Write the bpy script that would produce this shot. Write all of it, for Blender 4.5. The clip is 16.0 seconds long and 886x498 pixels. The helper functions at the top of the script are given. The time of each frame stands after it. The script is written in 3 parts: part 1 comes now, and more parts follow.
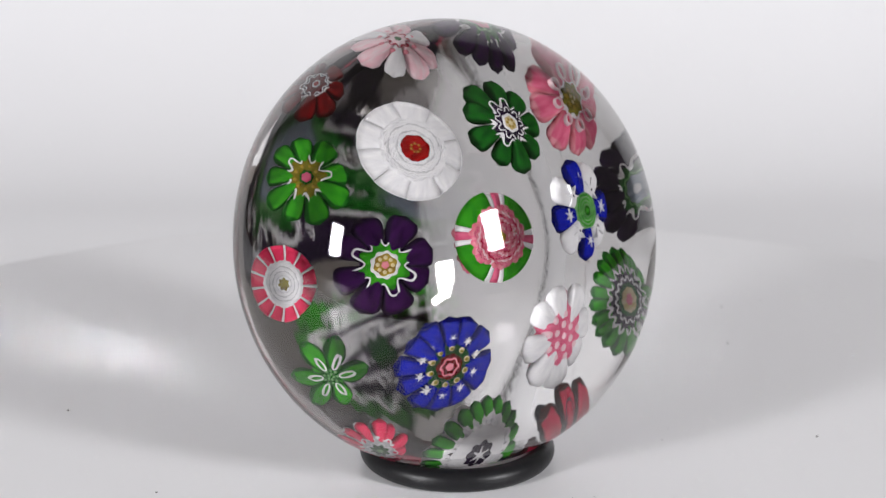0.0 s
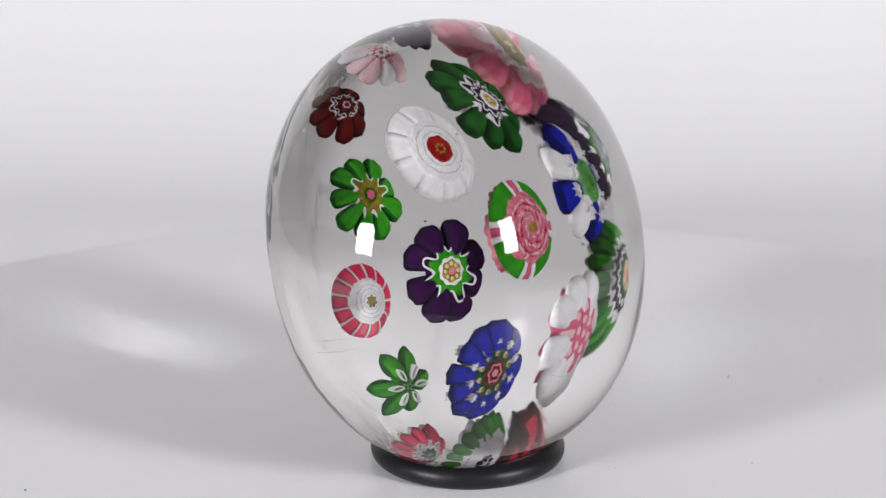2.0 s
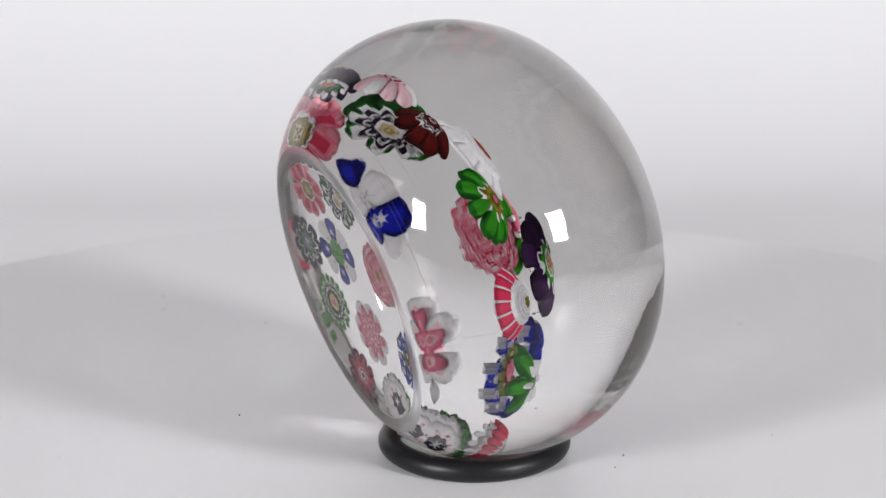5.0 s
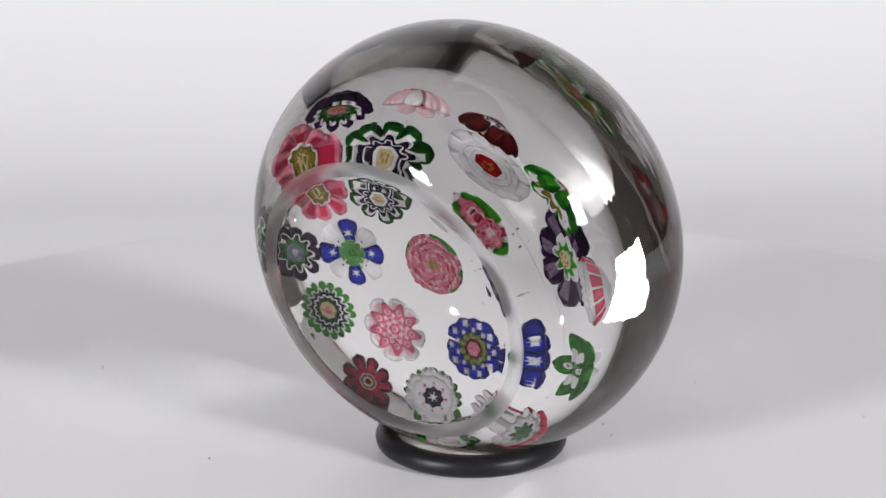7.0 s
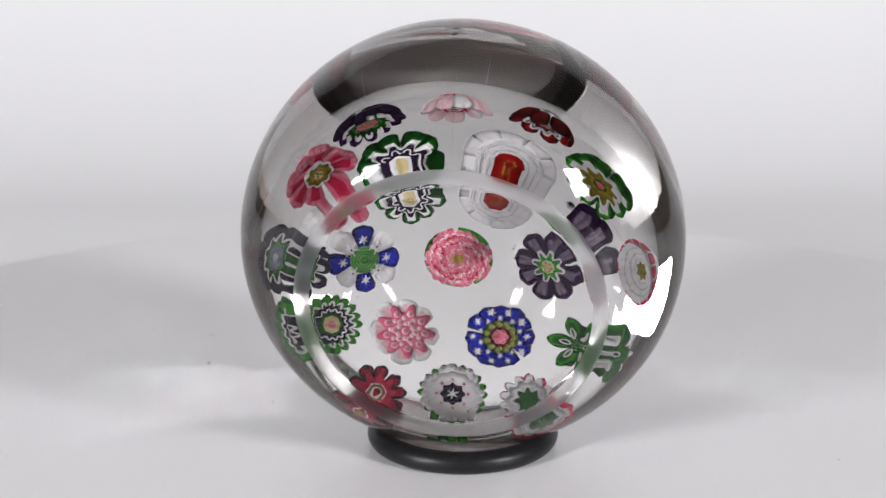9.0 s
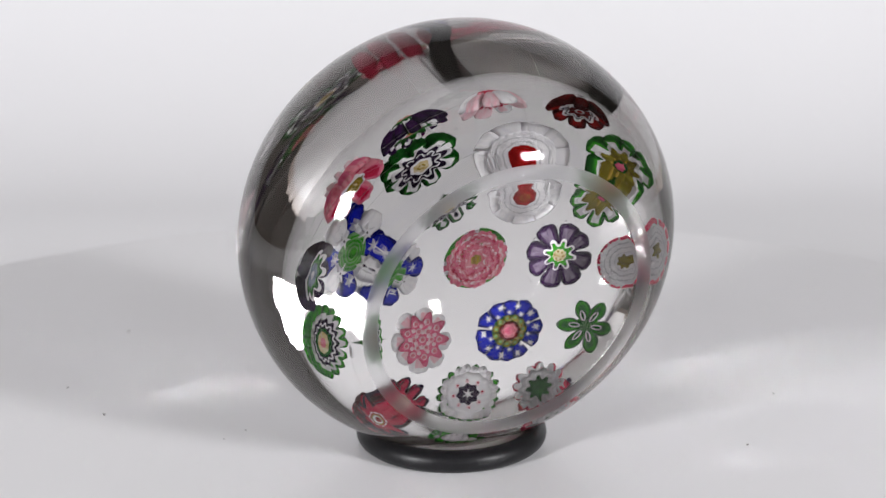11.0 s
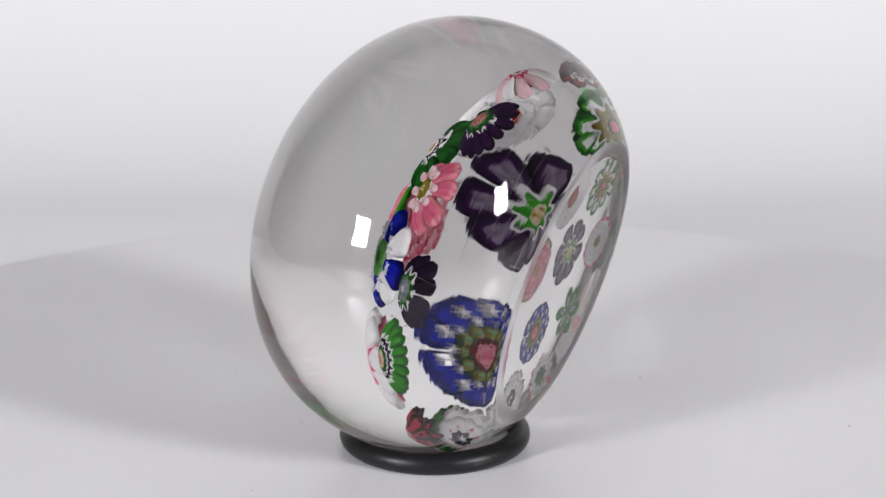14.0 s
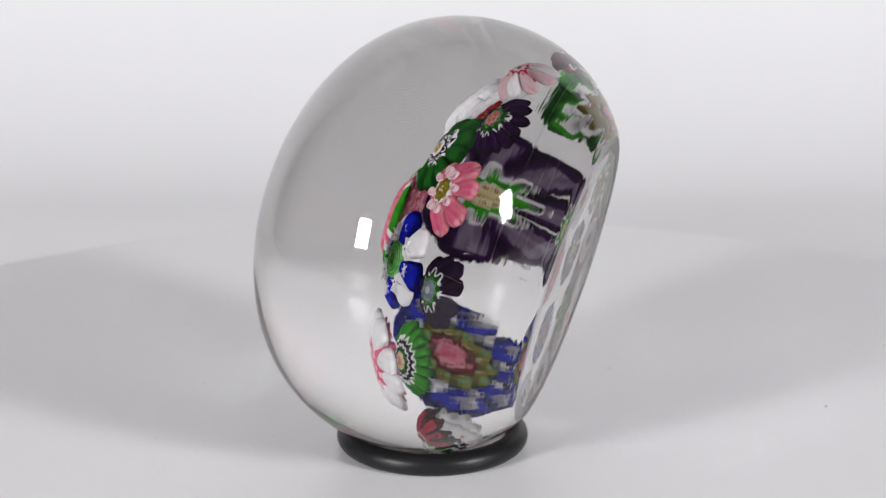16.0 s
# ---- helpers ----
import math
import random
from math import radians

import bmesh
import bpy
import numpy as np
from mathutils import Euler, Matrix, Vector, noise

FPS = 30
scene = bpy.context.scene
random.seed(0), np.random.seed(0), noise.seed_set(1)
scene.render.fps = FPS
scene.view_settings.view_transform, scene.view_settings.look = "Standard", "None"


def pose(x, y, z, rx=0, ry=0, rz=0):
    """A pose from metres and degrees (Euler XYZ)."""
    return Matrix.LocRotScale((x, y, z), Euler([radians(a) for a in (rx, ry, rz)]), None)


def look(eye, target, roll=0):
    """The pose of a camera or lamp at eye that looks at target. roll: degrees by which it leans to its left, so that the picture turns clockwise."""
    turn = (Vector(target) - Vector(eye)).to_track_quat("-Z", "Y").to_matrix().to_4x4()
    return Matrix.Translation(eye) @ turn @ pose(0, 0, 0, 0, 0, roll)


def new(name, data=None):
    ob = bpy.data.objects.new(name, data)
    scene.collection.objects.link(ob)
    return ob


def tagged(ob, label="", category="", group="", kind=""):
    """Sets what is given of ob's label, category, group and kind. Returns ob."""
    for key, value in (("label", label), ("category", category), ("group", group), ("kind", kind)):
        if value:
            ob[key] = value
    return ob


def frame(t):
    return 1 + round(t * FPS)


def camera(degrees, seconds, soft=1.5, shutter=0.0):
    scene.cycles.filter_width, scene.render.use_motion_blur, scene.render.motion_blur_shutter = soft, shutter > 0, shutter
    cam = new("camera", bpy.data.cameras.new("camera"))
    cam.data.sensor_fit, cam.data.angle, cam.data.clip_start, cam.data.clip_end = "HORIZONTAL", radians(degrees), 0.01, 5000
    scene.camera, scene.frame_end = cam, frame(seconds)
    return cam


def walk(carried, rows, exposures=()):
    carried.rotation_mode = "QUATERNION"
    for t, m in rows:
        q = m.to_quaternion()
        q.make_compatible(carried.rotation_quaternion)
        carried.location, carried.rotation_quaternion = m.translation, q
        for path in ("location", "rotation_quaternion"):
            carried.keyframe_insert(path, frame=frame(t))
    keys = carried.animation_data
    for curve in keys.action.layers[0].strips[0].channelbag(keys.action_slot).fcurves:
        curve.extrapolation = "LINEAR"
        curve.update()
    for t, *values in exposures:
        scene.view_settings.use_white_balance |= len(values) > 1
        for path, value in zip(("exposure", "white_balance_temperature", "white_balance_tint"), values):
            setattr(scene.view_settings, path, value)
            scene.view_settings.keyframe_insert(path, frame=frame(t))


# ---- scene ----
# ---------------------------------------------------------------- camera
cam = camera(26.22, 16.0, soft=1.3)
EYE = pose(-0.00009, -0.33241, 0.13366, 90 - 15.907, 0, 0.217)
cam.data.dof.use_dof = True
cam.data.dof.focus_distance = 0.325
cam.data.dof.aperture_fstop = 26.0
walk(cam, [(0.0, EYE), (16.0, EYE)])

# ---------------------------------------------------------------- light
world = bpy.data.worlds.new("dim_room")
scene.world = world
world.use_nodes = True
world.node_tree.nodes["Background"].inputs[0].default_value = (0.75, 0.78, 0.85, 1)
world.node_tree.nodes["Background"].inputs[1].default_value = 0.02
scene.view_settings.exposure = 0.0
scene.cycles.blur_glossy = 0.0
scene.cycles.caustics_refractive = scene.cycles.caustics_reflective = True
scene.cycles.sample_clamp_indirect = 0.0
scene.cycles.max_bounces = scene.cycles.glossy_bounces = scene.cycles.transmission_bounces = 20


def panel_lamp(name, place, aim, wide, high, watts, colour):
    data = bpy.data.lights.new(name, "AREA")
    data.shape, data.size, data.size_y = "RECTANGLE", wide, high
    data.energy, data.color = watts, colour
    ob = new(name, data)
    ob.matrix_world = look(place, aim)
    data.cycles.is_caustics_light = True
    return ob


panel_lamp("panel_lamp_left", (-0.90, -0.90, 0.34), (0, 0, 0.04), 0.19, 0.31, 16.7, (0.978, 0.972, 1.0))
panel_lamp("panel_lamp_right", (0.95, -0.80, 0.43), (0, 0, 0.04), 0.19, 0.31, 15.5, (0.978, 0.972, 1.0))


# ---------------------------------------------------------------- materials
def material(name, colour, rough=0.5, second=None, scale=300.0, amount=0.5, bump=0.0, bump_scale=800.0,
             stretch=(1, 1, 1), specular=0.5, transmission=0.0, ior=1.45, coords="Object"):
    mat = bpy.data.materials.new(name)
    mat.use_nodes = True
    nodes, links = mat.node_tree.nodes, mat.node_tree.links
    shader = nodes["Principled BSDF"]
    shader.inputs["Base Color"].default_value = (*colour, 1)
    shader.inputs["Roughness"].default_value = rough
    shader.inputs["Specular IOR Level"].default_value = specular
    shader.inputs["Transmission Weight"].default_value = transmission
    shader.inputs["IOR"].default_value = ior
    if second or bump:
        where = nodes.new("ShaderNodeTexCoord")
        place = nodes.new("ShaderNodeMapping")
        place.inputs["Scale"].default_value = stretch
        links.new(where.outputs[coords], place.inputs["Vector"])
    if second:
        grain = nodes.new("ShaderNodeTexNoise")
        grain.inputs["Scale"].default_value = scale
        grain.inputs["Detail"].default_value = 4
        links.new(place.outputs[0], grain.inputs["Vector"])
        ramp = nodes.new("ShaderNodeValToRGB")
        ramp.color_ramp.elements[0].position = 0.5 - 0.5 * (1 - amount) - 0.1
        ramp.color_ramp.elements[1].position = 0.5 + 0.5 * (1 - amount) + 0.1
        ramp.color_ramp.elements[0].position = max(0.0, min(0.48, ramp.color_ramp.elements[0].position))
        ramp.color_ramp.elements[1].position = max(0.52, min(1.0, ramp.color_ramp.elements[1].position))
        ramp.color_ramp.elements[0].color = (*colour, 1)
        ramp.color_ramp.elements[1].color = (*second, 1)
        links.new(grain.outputs["Fac"], ramp.inputs["Fac"])
        links.new(ramp.outputs["Color"], shader.inputs["Base Color"])
    if bump:
        fine = nodes.new("ShaderNodeTexNoise")
        fine.inputs["Scale"].default_value = bump_scale
        fine.inputs["Detail"].default_value = 3
        links.new(place.outputs[0], fine.inputs["Vector"])
        relief = nodes.new("ShaderNodeBump")
        relief.inputs["Strength"].default_value = bump
        relief.inputs["Distance"].default_value = 0.0005
        links.new(fine.outputs["Fac"], relief.inputs["Height"])
        links.new(relief.outputs["Normal"], shader.inputs["Normal"])
    return mat


PAPER = material("white_paper", (0.80, 0.80, 0.81), 0.85, (0.77, 0.77, 0.785), 6, 0.4, 0.05, 400)
TABLE = material("white_laminate", (0.80, 0.80, 0.81), 0.32, (0.775, 0.775, 0.785), 25, 0.4, 0.02, 900)
WALL = material("grey_plaster", (0.50, 0.475, 0.45), 0.9, (0.44, 0.415, 0.39), 3, 0.5, 0.2, 60)
FLOOR = material("brown_carpet", (0.18, 0.16, 0.14), 0.95, (0.12, 0.11, 0.10), 40, 0.5, 0.3, 300)
WOOD = material("brown_wood", (0.16, 0.115, 0.085), 0.5, (0.10, 0.07, 0.05), 18, 0.6, 0.1, 200, (1, 8, 1))
RUBBER = material("black_rubber", (0.006, 0.006, 0.007), 0.38, (0.011, 0.011, 0.012), 900, 0.5, 0.08, 1500, specular=0.3)


def glass(name, rough, bump, scale, stretch):
    """Lead glass with a faint grey-brown cast and slow ripples left by the working."""
    mat = bpy.data.materials.new(name)
    mat.use_nodes = True
    nodes, links = mat.node_tree.nodes, mat.node_tree.links
    nodes.remove(nodes["Principled BSDF"])
    shader = nodes.new("ShaderNodeBsdfGlass")
    shader.inputs["Color"].default_value = (0.855, 0.848, 0.843, 1)
    shader.inputs["Roughness"].default_value = rough
    shader.inputs["IOR"].default_value = 1.564
    links.new(shader.outputs[0], nodes["Material Output"].inputs["Surface"])
    if bump:
        where = nodes.new("ShaderNodeTexCoord")
        place = nodes.new("ShaderNodeMapping")
        place.inputs["Scale"].default_value = stretch
        ripple = nodes.new("ShaderNodeTexNoise")
        ripple.inputs["Scale"].default_value = scale
        ripple.inputs["Detail"].default_value = 3
        relief = nodes.new("ShaderNodeBump")
        relief.inputs["Strength"].default_value = bump
        relief.inputs["Distance"].default_value = 0.0005
        links.new(where.outputs["Object"], place.inputs["Vector"])
        links.new(place.outputs[0], ripple.inputs["Vector"])
        links.new(ripple.outputs["Fac"], relief.inputs["Height"])
        links.new(relief.outputs["Normal"], shader.inputs["Normal"])
    return mat


GLASS = glass("clear_lead_glass", 0.0, 0.08, 230, (0.25, 0.25, 1))
WORN = glass("worn_glass_wall", 0.012, 0.085, 420, (0.10, 0.10, 1))
BASE = glass("worn_glass_base", 0.008, 0.012, 700, (1, 0.12, 1))
BUBBLE = glass("air_bubble_skin", 0.0, 0.0, 1, (1, 1, 1))
FROST = material("ground_glass", (0.74, 0.74, 0.74), 0.28, transmission=1.0, ior=1.564, bump=0.1, bump_scale=2500)
SCRATCH = material("scratch", (0.70, 0.69, 0.67), 0.6, (0.35, 0.34, 0.33), 900, 0.6)
DUST = material("dust", (0.06, 0.055, 0.05), 0.9, (0.12, 0.11, 0.10), 900, 0.5)


def enamel(name, colour, second=None, stretch=(0.22, 1, 0.5)):
    second = second or tuple(min(1, c * 0.62 + 0.01) for c in colour)
    return material(name, colour, 0.35, second, 1500, 0.85, 0.25, 1700, stretch, specular=0.0)


C = dict(
    white=enamel("white_enamel", (0.93, 0.93, 0.94), (0.80, 0.80, 0.83)),
    cream=enamel("cream_enamel", (0.80, 0.72, 0.52), (0.55, 0.42, 0.16)),
    gold=enamel("gold_enamel", (0.50, 0.36, 0.06), (0.22, 0.13, 0.02)),
    olive=enamel("olive_enamel", (0.30, 0.27, 0.03), (0.14, 0.10, 0.01)),
    green=enamel("green_enamel", (0.06, 0.40, 0.02), (0.02, 0.22, 0.013)),
    deep_green=enamel("deep_green_enamel", (0.016, 0.15, 0.016), (0.006, 0.055, 0.008)),
    pale_green=enamel("pale_green_enamel", (0.26, 0.50, 0.22), (0.10, 0.26, 0.09)),
    blue=enamel("blue_enamel", (0.008, 0.018, 0.52), (0.004, 0.006, 0.22)),
    purple=enamel("purple_enamel", (0.052, 0.012, 0.080), (0.018, 0.004, 0.030)),
    black=enamel("black_purple_enamel", (0.012, 0.008, 0.020), (0.028, 0.014, 0.040)),
    red=enamel("red_enamel", (0.42, 0.012, 0.012), (0.19, 0.004, 0.004)),
    dark_red=enamel("dark_red_enamel", (0.17, 0.008, 0.008), (0.055, 0.003, 0.004)),
    crimson=enamel("crimson_enamel", (0.62, 0.025, 0.08), (0.38, 0.012, 0.04)),
    coral=enamel("coral_enamel", (0.90, 0.05, 0.15), (0.80, 0.04, 0.11)),
    pink=enamel("pink_enamel", (0.80, 0.19, 0.31), (0.66, 0.09, 0.19)),
    pale_pink=enamel("pale_pink_enamel", (0.88, 0.50, 0.57), (0.84, 0.72, 0.74)),
    rose=enamel("rose_enamel", (0.82, 0.34, 0.40), (0.66, 0.15, 0.21)),
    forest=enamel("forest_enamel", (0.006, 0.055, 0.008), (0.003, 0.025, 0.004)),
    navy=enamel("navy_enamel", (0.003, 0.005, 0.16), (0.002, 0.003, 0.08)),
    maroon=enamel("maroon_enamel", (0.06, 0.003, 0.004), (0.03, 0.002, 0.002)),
    lilac=enamel("lilac_enamel", (0.26, 0.21, 0.29), (0.06, 0.03, 0.08)),
    ash=enamel("ash_enamel", (0.70, 0.70, 0.72), (0.52, 0.52, 0.54)),
    grey_blue=enamel("grey_blue_enamel", (0.32, 0.38, 0.44), (0.16, 0.20, 0.25)),
)


# ---------------------------------------------------------------- mesh helpers
def mesh_of(name, bm, mats, smooth=True):
    bmesh.ops.recalc_face_normals(bm, faces=bm.faces[:])
    me = bpy.data.meshes.new(name)
    bm.to_mesh(me)
    bm.free()
    for m in (mats if isinstance(mats, (list, tuple)) else [mats]):
        me.materials.append(m)
    if smooth:
        me.polygons.foreach_set("use_smooth", [True] * len(me.polygons))
    return me


def part(name, bm, mats, parent, label="", smooth=True):
    ob = new(name, mesh_of(name, bm, mats, smooth))
    ob.parent = parent
    return tagged(ob, label)


def lathe(profile, around=128, closed=False, slots=None):
    """Turns (r, z) points round the z axis. closed: the profile is a loop."""
    bm = bmesh.new()
    rings = []
    for r, z in profile:
        if r < 1e-7:
            rings.append([bm.verts.new((0, 0, z))])
        else:
            rings.append([bm.verts.new((r * math.cos(2 * math.pi * k / around), r * math.sin(2 * math.pi * k / around), z))
                          for k in range(around)])
    pairs = list(zip(rings, rings[1:])) + ([(rings[-1], rings[0])] if closed else [])
    for i, (a, b) in enumerate(pairs):
        for k in range(around):
            n = (k + 1) % around
            loop = [a[k % len(a)], a[n % len(a)], b[n % len(b)], b[k % len(b)]]
            loop = [v for j, v in enumerate(loop) if v not in loop[:j]]
            if len(loop) > 2:
                f = bm.faces.new(loop)
                f.material_index = slots[i] if slots else 0
    return bm


# ---------------------------------------------------------------- the place: paper sweep and dim room
def sweep_paper():
    bm = bmesh.new()
    line = [(-0.25, -0.032)]
    line += [(0.30 + 0.20 * math.sin(a), 0.168 - 0.20 * math.cos(a)) for a in np.linspace(0, math.pi / 2, 16)]
    line += [(0.50, 0.60)]
    rows = [[bm.verts.new((x, y, z)) for y, z in line] for x in np.linspace(-0.56, 0.56, 7)]
    back = [[bm.verts.new((x, y + 0.004, z - 0.002)) for y, z in line] for x in np.linspace(-0.56, 0.56, 7)]
    for grid in (rows, back):
        for a, b in zip(grid, grid[1:]):
            for k in range(len(line) - 1):
                bm.faces.new((a[k], a[k + 1], b[k + 1], b[k]))
    for a, b in ((rows[0], back[0]), (rows[-1], back[-1])):
        for k in range(len(line) - 1):
            bm.faces.new((a[k], a[k + 1], b[k + 1], b[k]))
    for k in (0, -1):
        for i in range(6):
            bm.faces.new((rows[i][k], rows[i + 1][k], back[i + 1][k], back[i][k]))
    ob = new("backdrop", mesh_of("backdrop", bm, PAPER))
    return tagged(ob, "white seamless paper backdrop curving up behind the turntable", "backdrop", kind="structure")


def box(name, lo, hi, mat, label, category):
    bm = bmesh.new()
    bmesh.ops.create_cube(bm, size=1)
    for v in bm.verts:
        v.co = [lo[i] + (v.co[i] + 0.5) * (hi[i] - lo[i]) for i in range(3)]
    ob = new(name, mesh_of(name, bm, mat, False))
    return tagged(ob, label, category, kind="structure")


sweep_paper()
box("table_top", (-0.9, -0.65, -0.075), (0.9, 0.7, -0.036), WOOD, "brown wooden table under the paper backdrop", "table")
box("floor", (-2.0, -2.2, -0.85), (2.0, 1.6, -0.80), FLOOR, "brown carpeted floor of the dim room", "floor")
box("ceiling", (-2.0, -2.2, 1.60), (2.0, 1.6, 1.65), WALL, "plain grey ceiling of the dim room", "ceiling")
box("wall_north", (-2.0, 1.6, -0.85), (2.0, 1.7, 1.65), WALL, "plain grey wall behind the backdrop", "wall")
box("wall_south", (-2.0, -2.3, -0.85), (2.0, -2.2, 1.65), WALL, "plain grey wall of the dim room", "wall")
box("wall_west", (-2.1, -2.3, -0.85), (-2.0, 1.7, 1.65), WALL, "plain grey wall of the dim room", "wall")
box("wall_east", (2.0, -2.3, -0.85), (2.1, 1.7, 1.65), WALL, "plain grey wall of the dim room", "wall")


# ---------------------------------------------------------------- turntable and ring
def turntable():
    top = tagged(new("turntable"), "round white turntable with a smooth rotating top", "turntable")
    R, z = 0.1685, 0.0
    prof = [(0, z), (R - 0.004, z)]
    prof += [(R - 0.004 + 0.004 * math.sin(a), z - 0.004 + 0.004 * math.cos(a)) for a in np.linspace(0.2, math.pi / 2, 6)]
    prof += [(R, z - 0.016), (R - 0.002, z - 0.018), (0, z - 0.018)]
    part("platter", lathe(prof, 160), TABLE, top)
    part("foot", lathe([(0, -0.0182), (0.11, -0.0182), (0.115, -0.0316), (0, -0.0316)], 96), TABLE, top)
    rnd = random.Random(7)
    for k in range(26):
        bm = bmesh.new()
        bmesh.ops.create_icosphere(bm, subdivisions=1, radius=rnd.uniform(0.00008, 0.00022))
        a, r = rnd.uniform(0, 6.283), rnd.uniform(0.03, 0.13)
        for v in bm.verts:
            v.co = Vector((v.co.x * rnd.uniform(0.8, 1.9), v.co.y, v.co.z * 0.6)) + Vector((r * math.cos(a), r * math.sin(a), 0.0001))
        part("dust_speck", bm, DUST, top)
    return top


def rubber_ring():
    outer, tube = 0.01797, 0.0021
    prof = [(outer - tube + tube * math.cos(a), tube + tube * math.sin(a)) for a in np.linspace(0, 2 * math.pi, 25)[:-1]]
    bm = lathe(prof, 128, closed=True)
    ob = new("rubber_ring", mesh_of("rubber_ring", bm, RUBBER))
    return tagged(ob, "black rubber ring propping the glass paperweight on the turntable", "ring")


# ---------------------------------------------------------------- the paperweight
RAD, DOME, CUT, POWER = 0.04035, 0.03317, 0.02362, 2.172
WALL_BEND = (0.2370, -0.0491, 0.1365)
HOLLOW = 0.00048


def wall_radius(z):
    """Radius of the side wall below the widest part; z is negative."""
    s = -z / CUT
    return RAD * (1 - WALL_BEND[0] * s ** 2 - WALL_BEND[1] * s ** 3 - WALL_BEND[2] * s ** 4)


def glass_profile():
    prof = []
    for a in np.linspace(math.pi / 2, 0, 64):
        c, s = max(math.cos(a), 0.0), math.sin(a)
        prof.append((RAD * c ** (2 / POWER) if c > 1e-6 else 0.0, DOME * s ** (2 / POWER) if s > 1e-6 else 0.0))
    zs = np.linspace(0, -(CUT - 0.0006), 30)[1:]
    prof += [(wall_radius(z), z) for z in zs]
    rim = wall_radius(-CUT)
    n = len(prof)
    prof += [(rim - 0.0001, -CUT + 0.0002), (rim - 0.0006, -CUT)]
    inner, depth = rim - 0.0028, HOLLOW
    prof += [(inner + 0.0004, -CUT), (inner, -CUT + 0.00015)]
    ball = (inner ** 2 + depth ** 2) / (2 * depth)
    for r in np.linspace(inner - 0.0008, 0, 26):
        prof.append((float(r), -CUT + depth - (ball - math.sqrt(ball ** 2 - r ** 2))))
    prof[-1] = (0.0, prof[-1][1])
    slots = [0] * (len(prof) - 1)
    for i in range(n, n + 3):
        slots[i] = 1
    for i in range(63 + 12, n):
        slots[i] = 2
    for i in range(n + 3, len(slots)):
        slots[i] = 3
    return prof, slots


DROP = 0.0016


def lift(r, size, drop=None):
    """Height of the domed face of a cane at radius r."""
    return -(DROP if drop is None else drop) * (r / size) ** 2


def thick(r, size):
    """Thickness of a cane at radius r."""
    return 0.0012 - 0.0005 * min(1.0, r / size)


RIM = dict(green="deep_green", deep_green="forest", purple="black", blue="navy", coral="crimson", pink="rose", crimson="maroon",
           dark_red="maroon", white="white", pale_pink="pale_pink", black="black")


def petal_mesh(n, r0, r1, fill, tip, size, drop, notch=0.0):
    """One petal along +x: a rounded tongue that curls back to its outer edge.
    Slots: 0 the open face, 1 the hidden face, 2 the darker edges."""
    bm = bmesh.new()
    NU, NW = 10, 8
    top, low = [], []
    wide = r1 * math.tan(math.pi / n) * fill
    swell = min(0.00085, 0.6 * wide)
    for i in range(NU + 1):
        u = i / NU
        r = r0 + (r1 - r0) * u
        half = r * math.tan(math.pi / n) * fill * (1 - 0.06 * u)
        if tip == "point":
            cap = min(1.0, 1.45 * (1 - u) ** 0.62)
        else:
            bend = 0.84 if tip == "blunt" else 0.58
            cap = math.sqrt(max(0.0, 1 - max(0.0, (u - bend) / (1 - bend)) ** 2.3))
        half *= max(cap, 0.05)
        a, b = [], []
        for j in range(NW + 1):
            w = -1 + 2 * j / NW
            bulge = swell * math.sqrt(max(0.0, 1 - w * w)) * (0.45 + 0.55 * u) * (1 - 0.6 * u ** 6)
            h = lift(r, size, drop) + bulge - 0.0003 * u ** 4
            rr = r - notch * (1 - abs(w)) * u ** 4
            a.append(bm.verts.new((rr, half * w, h)))
            b.append(bm.verts.new((rr * 0.98, half * w * 0.98, lift(r, size, drop) - thick(r, size) + 0.0004 * u ** 4 - 0.25 * bulge)))
        top.append(a)
        low.append(b)
    for g in (top, low):
        for i, (a, b) in enumerate(zip(g, g[1:])):
            for j in range(NW):
                f = bm.faces.new((a[j], a[j + 1], b[j + 1], b[j]))
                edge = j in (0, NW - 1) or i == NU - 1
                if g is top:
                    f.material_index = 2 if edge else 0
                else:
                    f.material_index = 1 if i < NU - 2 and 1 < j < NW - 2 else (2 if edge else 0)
    for i in range(NU):
        for j in (0, NW):
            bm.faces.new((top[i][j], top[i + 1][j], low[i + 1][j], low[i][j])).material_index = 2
    for i in (0, NU):
        for j in range(NW):
            bm.faces.new((top[i][j], top[i][j + 1], low[i][j + 1], low[i][j]))
    return bm


